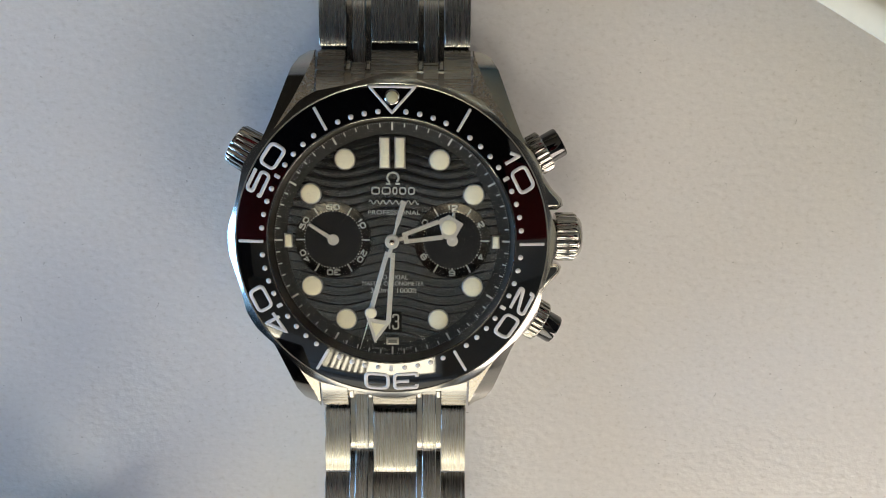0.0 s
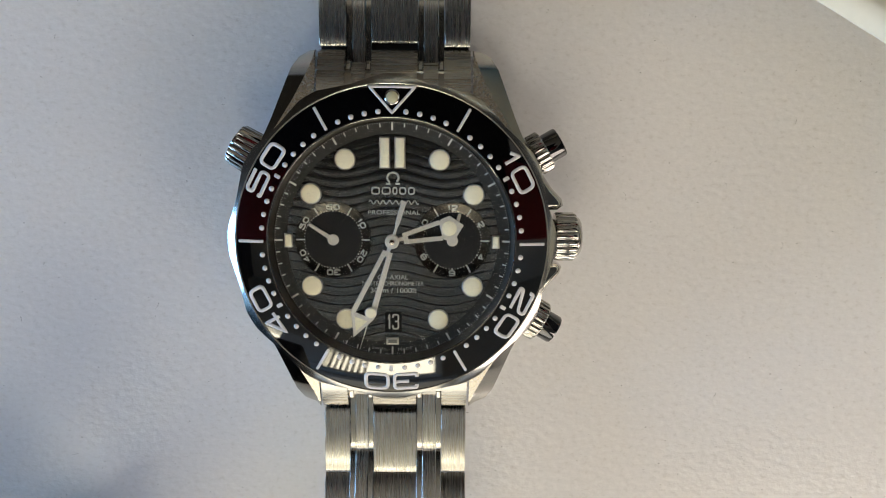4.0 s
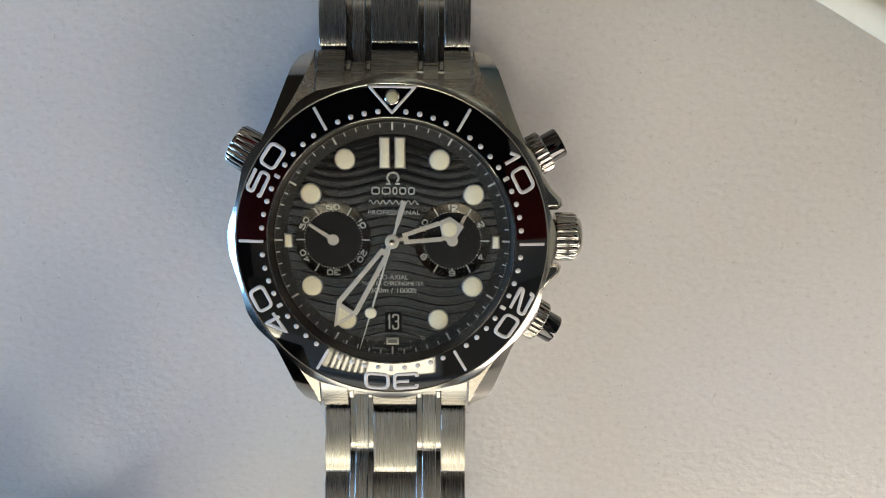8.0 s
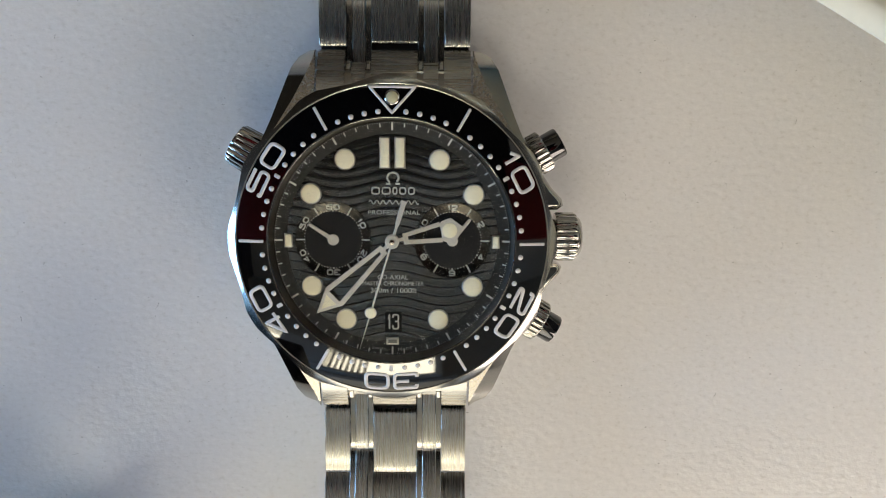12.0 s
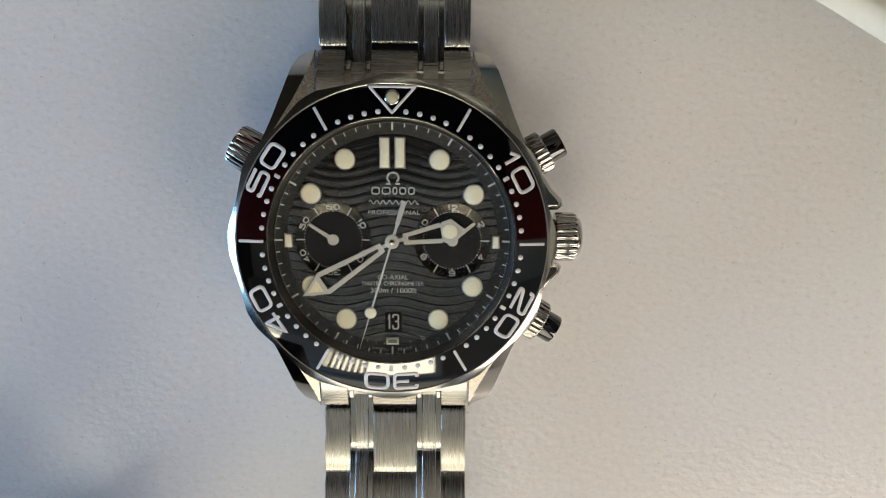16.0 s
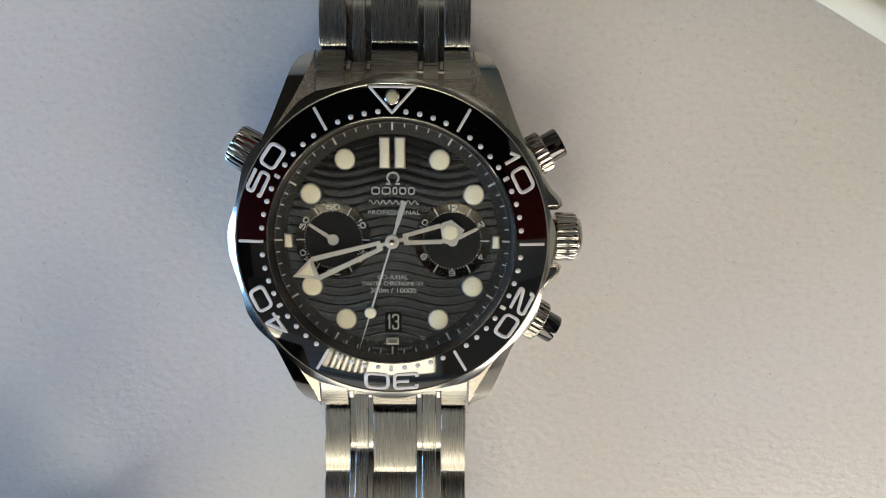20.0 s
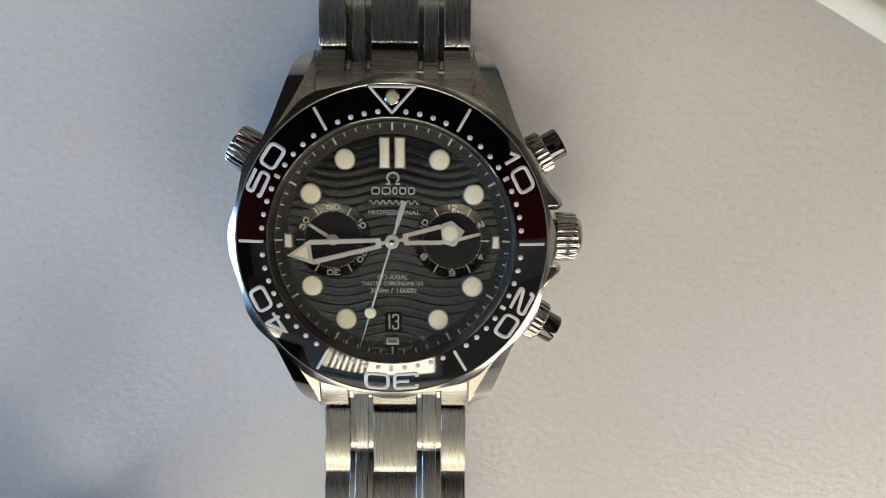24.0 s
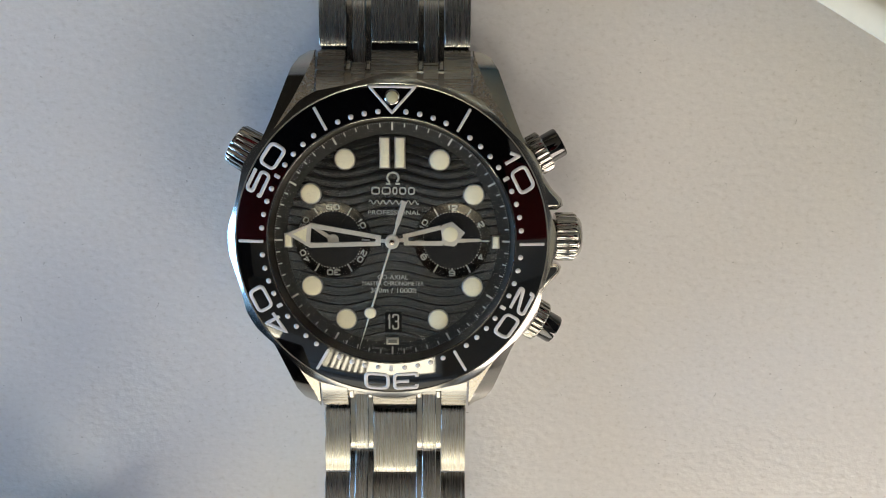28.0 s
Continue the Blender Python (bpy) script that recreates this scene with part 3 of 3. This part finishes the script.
    subdial(d, 8.34, 0.05, ("12", "2", "4", "6", "8", "10"), "chronograph counter subdial")
    part("crystal", turned([(16.84, -0.12), (16.84, 0.16), (16.6, 0.42), (13.5, 0.72), (9.0, 0.95), (4.5, 1.06), (1.0, 1.10)], 128), GLASS, watch,
         "domed clear sapphire crystal", 60).visible_shadow = False


def ribbon_frame(x0, x1, y0, y1, w, z0, z1):
    return ribbon_bm(rounded([(x0 + w / 2, y0 + w / 2), (x1 - w / 2, y0 + w / 2), (x1 - w / 2, y1 - w / 2), (x0 + w / 2, y1 - w / 2)], 0.3, True), w, z0, z1, True)


def lathe_rect(x0, x1, y0, y1):
    return box(x0, x1, y0, y1, DIAL_Z - 0.2, DIAL_Z + 0.045, 0.02, 1)


def subdial(d, cx, cy, names, label):
    z = DIAL_Z
    n = lathe([(3.96, z - 0.1), (3.98, z + 0.045), (5.26, z + 0.310), (5.285, z + 0.28), (5.30, z - 0.15), (3.96, z - 0.15)], 120)
    bmesh.ops.translate(n, verts=n.verts, vec=(cx, cy, 0))
    ring = part("subdial_ring", n, SUB_RING, d, label)
    t = turned([(3.97, z - 0.2), (3.97, z + 0.03), (3.9, z + 0.04)], 96)
    bmesh.ops.translate(t, verts=t.verts, vec=(cx, cy, 0))
    part("subdial_disc", t, SUB_DISC, d)
    tick = to_mesh("subdial_tick", box(-0.09, 0.09, -0.48, 0.48, 0, 0.04), PRINT)
    for k in range(6):
        piece("subdial_tick", tick, d, at_minute(10 * k + 5, 4.66, z + 0.185, 11.7, cx, cy))
        me = to_mesh("subdial_numeral", digits(names[k], 0.86, 0.80, 0.14, 0.15, 0, 0.04, 0.5, 0.3), PRINT)
        piece("subdial_numeral", me, d, at_minute(10 * k, 4.60, z + 0.174, 11.7, cx, cy))
    bm = bmesh.new()
    for k in range(60):
        p = ring_point(k, 4.02, 0)
        s = 0.13 if k % 5 == 0 else 0.075
        bm.faces.new([bm.verts.new((cx + p.x + s * math.cos(a), cy + p.y + s * math.sin(a), z + 0.085)) for a in (0.2, 1.25, 2.3, 3.34, 4.4, 5.4)])
    tagged(part("subdial_dots", bm, PRINT, d, smooth=None), kind="stuff")


def needle_part(name, polys, material, label, ridge=0.06, thick=0.16):
    """A pointer built about its own pivot, along +y, in the watch's space."""
    bm = solid(polys, 0, thick, ridge, 1)
    return part(name, bm, material, watch, label, 20, 0)


def pointers():
    """The five pointers; each is keyed in motions()."""
    got = {}
    # minute: two rails and an arrow
    rails = [[(s * 0.79, 2.3), (s * 1.75, 11.25), (s * 1.02, 11.25), (s * 0.17, 2.3)] for s in (-1, 1)]
    base = [[(-0.70, 1.55), (0.70, 1.55), (0.79, 2.3), (-0.79, 2.3)]]
    arrow = [[(-1.75, 11.25), (1.75, 11.25), (0.98, 11.85), (-0.98, 11.85)],
             [(1.75, 11.25), (0, 14.75), (0, 13.75), (0.98, 11.85)], [(-1.75, 11.25), (-0.98, 11.85), (0, 13.75), (0, 14.75)]]
    neck = [[(-0.26, 0.7), (0.26, 0.7), (0.26, 1.55), (-0.26, 1.55)]]
    m = needle_part("minute_hand", rails + base + arrow + neck + [circle(0.98, 32)], RHODIUM, "skeleton minute pointer with a lume arrow")
    part("lume", solid([[(-0.98, 11.85), (0.98, 11.85), (0, 13.75)]], 0.02, 0.13), LUME, m, lift=0)
    got["minute"] = m
    # hour: two rails and a pointed head with a lume disc
    rails = [[(s * 0.86, 2.25), (s * 1.45, 6.9), (s * 0.80, 6.9), (s * 0.24, 2.25)] for s in (-1, 1)]
    base = [[(-0.78, 1.55), (0.78, 1.55), (0.86, 2.25), (-0.86, 2.25)]]
    n = 24
    ring_out, ring_in = [], []
    head = [(-1.42, 6.9), (1.42, 6.9), (1.72, 8.55), (0, 10.15), (-1.72, 8.55)]
    cx, cy = 0.0, 8.10
    polys = []
    per = [(math.cos(2 * math.pi * i / n), math.sin(2 * math.pi * i / n)) for i in range(n)]
    for ux, uy in per:
        ring_in.append((cx + 1.02 * ux, cy + 1.02 * uy))
        best = 9.0
        for i in range(5):
            (ax, ay), (bx, by) = head[i], head[(i + 1) % 5]
            den = ux * (by - ay) - uy * (bx - ax)
            if abs(den) > 1e-9:
                t = ((ax - cx) * (by - ay) - (ay - cy) * (bx - ax)) / den
                if 0 < t < best:
                    best = t
        ring_out.append((cx + ux * best, cy + uy * best))
    for i in range(n):
        j = (i + 1) % n
        polys.append([ring_out[i], ring_out[j], ring_in[j], ring_in[i]])
    h = needle_part("hour_hand", rails + base + polys + neck + [circle(0.98, 32)], RHODIUM, "skeleton hour pointer with a lume disc", 0.03)
    part("lume", solid([circle(1.04, 32, 0, 8.10)], 0.0, 0.22, 0.08), LUME, h, lift=0)
    got["hour"] = h
    # central chronograph seconds
    s = needle_part("chronograph_hand", [[(-0.13, 0.9), (0.13, 0.9), (0.13, 9.8), (-0.13, 9.8)], [(-0.10, 11.2), (0.10, 11.2), (0.02, 15.9), (-0.02, 15.9)],
                                         [(-0.36, -5.9), (0.36, -5.9), (0.32, -2.7), (-0.32, -2.7)], [(-0.32, -2.7), (0.32, -2.7), (0.19, -2.2), (-0.19, -2.2)],
                                         [(-0.19, -2.2), (0.19, -2.2), (0.19, -0.9), (-0.19, -0.9)]], RHODIUM, "thin chronograph seconds pointer", 0.04)
    part("hub", turned([(0.98, 0), (0.98, 0.26), (0.92, 0.31), (0.55, 0.31), (0.5, 0.27)], 32), RHODIUM, s, lift=0, smooth=15)
    part("pin", turned([(0.36, 0.2), (0.36, 0.45), (0.22, 0.52)], 24), POLISHED, s, lift=0)
    part("lume_rim", shifted(turned([(0.84, -0.02), (0.84, 0.12), (0.76, 0.2)], 32), 0, 10.5), RHODIUM, s, lift=0)
    part("lume", shifted(turned([(0.74, 0.1), (0.72, 0.24), (0.5, 0.28)], 32), 0, 10.5), LUME, s, lift=0)
    got["chrono"] = s
    for key, name, label in (("small", "running_seconds_hand", "small running seconds pointer"), ("counter", "counter_hand", "small chronograph counter pointer")):
        q = needle_part(name, [[(-0.30, 0.5), (0.30, 0.5), (0.22, 3.75), (0.0, 4.05), (-0.22, 3.75)]], RHODIUM, label, 0.04, 0.12)
        part("hub", turned([(0.78, 0), (0.78, 0.16), (0.73, 0.20), (0.3, 0.20), (0.22, 0.16)], 28), RHODIUM, q, lift=0, smooth=15)
        got[key] = q
    return got


def shifted(bm, x, y, z=0.0):
    bmesh.ops.translate(bm, verts=bm.verts, vec=(x, y, z))
    return bm


def radial(bm, angle, r0, z):
    """Turn a body made along +z to point outwards at an angle, its foot at radius r0."""
    m = Matrix.Rotation(radians(angle), 4, "Z") @ Matrix.Translation((r0, 0, z)) @ Matrix.Rotation(radians(90), 4, "Y")
    bmesh.ops.transform(bm, matrix=m, verts=bm.verts)
    return bm


def controls():
    crown = part("crown", radial(turned([(2.6, 0), (2.6, 1.6), (3.35, 1.75), (3.5, 2.0), (3.5, 4.4), (3.3, 4.75), (2.9, 4.9)], 200, 20, 0.36, (3, 4)), 0.2, 21.4, -6.6), POLISHED, watch,
                 "fluted polished crown", 40)
    part("crown_cap", radial(turned([(2.9, 0), (2.75, 0.35), (2.3, 0.62), (1.2, 0.75)], 64), 0.2, 26.3, -6.6), POLISHED, crown, smooth=40)
    for a in (30.3, -30.3):
        p = part("pusher", radial(turned([(2.7, 0), (2.75, 1.7), (3.0, 1.9), (3.0, 3.4), (2.75, 3.65), (2.0, 3.7)], 168, 21, 0.26, (2, 3)), a, 21.3, -6.2), POLISHED, watch,
                 "fluted steel pusher collar", 40)
        part("pusher_cap", radial(turned([(2.12, 0), (2.12, 2.1), (2.0, 2.35), (1.3, 2.47)], 64), a, 24.95, -6.2), CERAMIC, p, "black ceramic pusher cap", 30)
    part("helium_valve", radial(turned([(2.2, 0), (2.3, 0.8), (3.15, 1.2), (3.0, 4.1), (2.7, 4.5), (1.6, 4.65)], 176, 22, 0.30, (2, 3)), 149.6, 21.6, -6.4), POLISHED, watch,
             "fluted helium valve", 40)


def link_bm(x0, x1, length, sag, thick=3.6, edge=0.45, power=14):
    """One bracelet piece about its own middle: a rounded top along y."""
    prof = []
    half = length / 2
    for i in range(15):
        u = math.sin((i / 14 - 0.5) * math.pi)
        prof.append((u * (half - edge), -(sag + 0.06) * (0.5 * u * u + 0.5 * u ** power)))
    sag += 0.06
    a = [(-half, -sag - edge * 1.0), (-half + edge * 0.3, -sag - edge * 0.3)]
    b = [(half - edge * 0.3, -sag - edge * 0.3), (half, -sag - edge * 1.0)]
    loop = a + prof + b + [(half, -thick + 0.8), (half - 1.0, -thick), (-half + 1.0, -thick), (-half, -thick + 0.8)]
    bm = bmesh.new()
    g = 0.03
    rings = []
    for x, k in ((x0, 1), (x0 + g, 0), (x1 - g, 0), (x1, 1)):
        rings.append([bm.verts.new((x, y, z - (g if k and z > -1.6 else 0))) for y, z in loop])
    n = len(loop)
    for p, q in zip(rings, rings[1:]):
        for i in range(n):
            bm.faces.new((p[i], p[(i + 1) % n], q[(i + 1) % n], q[i]))
    bm.faces.new(rings[0]), bm.faces.new(rings[-1])
    return bm


COLUMNS = ((-10.62, -6.86, "wide"), (-6.78, -6.00, "rod"), (-5.92, -4.14, "mid"), (-4.06, -3.28, "rod"), (-3.2, 3.3, "wide"),
           (3.38, 4.16, "rod"), (4.24, 6.16, "mid"), (6.24, 7.02, "rod"), (7.1, 10.75, "wide"))


def bracelet():
    b = new("bracelet")
    b.parent = watch
    tagged(b, "brushed steel bracelet with polished rods")
    meshes = {}
    for x0, x1, kind in COLUMNS:
        sag, th, power = (0.12, 3.6, 14) if x0 == -3.2 else (0.30, 3.6, 6) if kind == "wide" else (0.10, 3.3, 14) if kind == "mid" else (0.08, 3.2, 14)
        meshes[x0] = to_mesh("link", link_bm(x0, x1, 10.0, sag, th, 0.13 if kind == "wide" else 0.16, power), ROD_STEEL if kind == "rod" else BRUSHED, 30)
    short = to_mesh("link", link_bm(-3.2, 3.3, 9.5, 0.04, 3.6, 0.13), BRUSHED, 30)
    pitch = 10.3
    for sy in (-1, 1):
        # the line of the bracelet: level by the lugs, then down to the table; below the dial its second row is lifted
        def line(s, joint):
            z = -8.2 - 0.006 * max(0, s - 48) ** 2 + (0.038 * (min(s, joint) - 26.5) + 0.38 * max(0, min(s, joint + 11) - joint) if sy < 0 else 0)
            return max(z, -LIFT + 3.75)
        for x0, x1, kind in COLUMNS:
            for k in range(6):
                first = k == 0 and x0 == -3.2
                mid = (32.1 if first else 31.85 if kind == "wide" else 28.3) + pitch * k - (0.6 if sy < 0 and k else 0)
                joint = 36.9 if kind == "wide" else 33.4
                za, zb = line(mid - 5, joint), line(mid + 5, joint)
                drop = {"wide": 0.0, "mid": -0.22, "rod": -0.38}[kind]
                m = Matrix.Translation((0, sy * mid * MM, ((za + zb) / 2 + drop + LIFT) * MM)) @ pose(0, 0, 0, sy * math.degrees(math.atan2(zb - za, 10)))
                piece({"wide": "link", "mid": "middle_link", "rod": "rod"}[kind], short if first else meshes[x0], b, m, "polished rod" if kind == "rod" else "")
    # end links between the lugs
    for sy in (-1, 1):
        for x0, x1, kind in ((-10.78, -6.95, "wide"), (-6.95, -5.95, "slot"), (-5.95, -4.05, "wide"), (-4.05, -3.2, "slot"), (-3.2, 3.25, "wide"),
                             (3.25, 4.15, "slot"), (4.15, 6.2, "wide"), (6.2, 7.05, "slot"), (7.05, 10.78, "wide")):
            y1 = 24.7 if (x1 < -3 and x0 > -6.0) or (x0 > 4 and x1 < 6.5) else 26.4
            prof = [(19.0, -4.75), (20.6, -5.0), (22.1, -5.5), (23.4, -6.15), (23.9, -6.5), (y1 - 0.7, -7.55), (y1 - 0.15, -8.15), (y1, -8.7), (y1, -10.5), (19.0, -10.5)]
            if kind == "slot":
                prof = [(y, z - 0.45 if z > -8 else z) for y, z in prof]
                prof[-4] = (24.6, -8.2)
                prof[-5] = (24.4, -8.0)
                prof[-6] = (24.0, -7.8)
                prof[-3] = (24.6, -9.0)
                prof[-2] = (24.6, -10.5)
            bm = bmesh.new()
            ra = [bm.verts.new((x0 + 0.01, sy * y, z)) for y, z in prof]
            rb = [bm.verts.new((x1 - 0.01, sy * y, z)) for y, z in prof]
            for i in range(len(prof)):
                bm.faces.new((ra[i], ra[(i + 1) % len(prof)], rb[(i + 1) % len(prof)], rb[i]))
            bm.faces.new(ra), bm.faces.new(rb)
            part("end_piece", bm, BRUSHED_SIDE if kind == "wide" else POLISHED, b, "brushed end link" if kind == "wide" else "polished rod end", 30)
        # black bar added to paint the shade between end link and first row
        part("gap_shade_bar", box(-10.6, 10.6, min(sy * 24.9, sy * 28.5), max(sy * 24.9, sy * 28.5), -11.4, -10.0, 0.3), GROOVE_GAP, b, "dark bar that paints shade into the gap by the end link")
        for x in (-6.45, -3.63, 3.70, 6.63):
            for y in (22.6, 24.05):
                rod = box(-0.34, 0.34, -0.70, 0.70, -0.5, 0.26, 0.13, 3)
                bmesh.ops.transform(rod, matrix=Matrix.Translation((x, sy * y, -6.55 - (y - 22.6) * 0.42)) @ Matrix.Rotation(radians(-23 * sy), 4, "X"), verts=rod.verts)
                part("rod_end", rod, POLISHED, b, "small polished rod end")


def paper():
    """A white sheet that curls up from the table, its free edge raised over it."""
    bm = bmesh.new()
    n, m, thick = 36, 90, 0.5
    out = Vector((0.49, 0.87))
    along = Vector((0.87, -0.49))
    top, low = [], []
    for i in range(n + 1):
        u = -60 + 140 * i / n
        bow = -0.0045 * u * u - 0.22 * max(0.0, u - 6.8) - 0.006 * max(0.0, u - 14) ** 2
        rt, rl = [], []
        for j in range(m + 1):
            s = 122 * (j / m) ** 1.5
            h = 1.0 + 24.0 * math.cos(min(1, s / 120) * math.pi / 2) ** 1.2 + 3.0 * math.sin(min(1, s / 120) * math.pi) ** 1.1
            h += 0.22 * max(0.0, u - 4) * math.cos(min(1, s / 120) * math.pi / 2)
            h += 1.1 * math.sin(s / 2.6 + 0.4) * math.exp(-s / 14)
            h -= 0.45 * math.exp(-((s - 3.4 - 0.02 * u) / 0.55) ** 2)
            roll = 1.6 * math.exp(-s / 1.2)
            p = EDGE + along * u + out * (s + bow)
            rt.append(bm.verts.new((p.x, p.y, h - roll + thick)))
            rl.append(bm.verts.new((p.x, p.y, max(h - roll, 0.02))))
        top.append(rt), low.append(rl)
    for i in range(n):
        for j in range(m):
            bm.faces.new((top[i][j], top[i + 1][j], top[i + 1][j + 1], top[i][j + 1]))
            bm.faces.new((low[i][j], low[i][j + 1], low[i + 1][j + 1], low[i + 1][j]))
    for i in range(n):
        bm.faces.new((top[i][0], low[i][0], low[i + 1][0], top[i + 1][0]))
        bm.faces.new((top[i][m], top[i + 1][m], low[i + 1][m], low[i][m]))
    for j in range(m):
        bm.faces.new((top[0][j], top[0][j + 1], low[0][j + 1], low[0][j]))
        bm.faces.new((top[n][j], low[n][j], low[n][j + 1], top[n][j + 1]))
    ob = new("paper_sheet", to_mesh("paper_sheet", bm, NAPKIN, 60))
    ob.location = (0, 0, TABLE)
    tagged(ob, "curled white paper sheet with a raised edge on the table", "paper")


def motions():
    """The pointers turn thirty times faster than a clock's."""
    place = {"hour": (0, 0, -1.62), "minute": (0, 0, -1.28), "chrono": (0, 0, -0.92), "small": (-8.22, 0.08, -1.98), "counter": (8.34, 0.05, -1.98)}
    speed = {"hour": (75.9, 0.25), "minute": (189.7, 3.012), "chrono": (196.4, 180.015), "small": (303.0, 180.0), "counter": (2.6, 3.06)}
    for key, ob in POINTERS.items():
        x, y, z = place[key]
        a, v = speed[key]
        step = 0.1 if v > 100 else 1.0
        rows = [(i * step, pose(x * MM, y * MM, (z + LIFT) * MM, 0, 0, -(a + v * i * step))) for i in range(round(28 / step) + 1)]
        walk(ob, rows)


room()
table()
stand()
phone()
dust()
case()
bezel()
dial()
controls()
bracelet()
paper()
POINTERS = pointers()
motions()
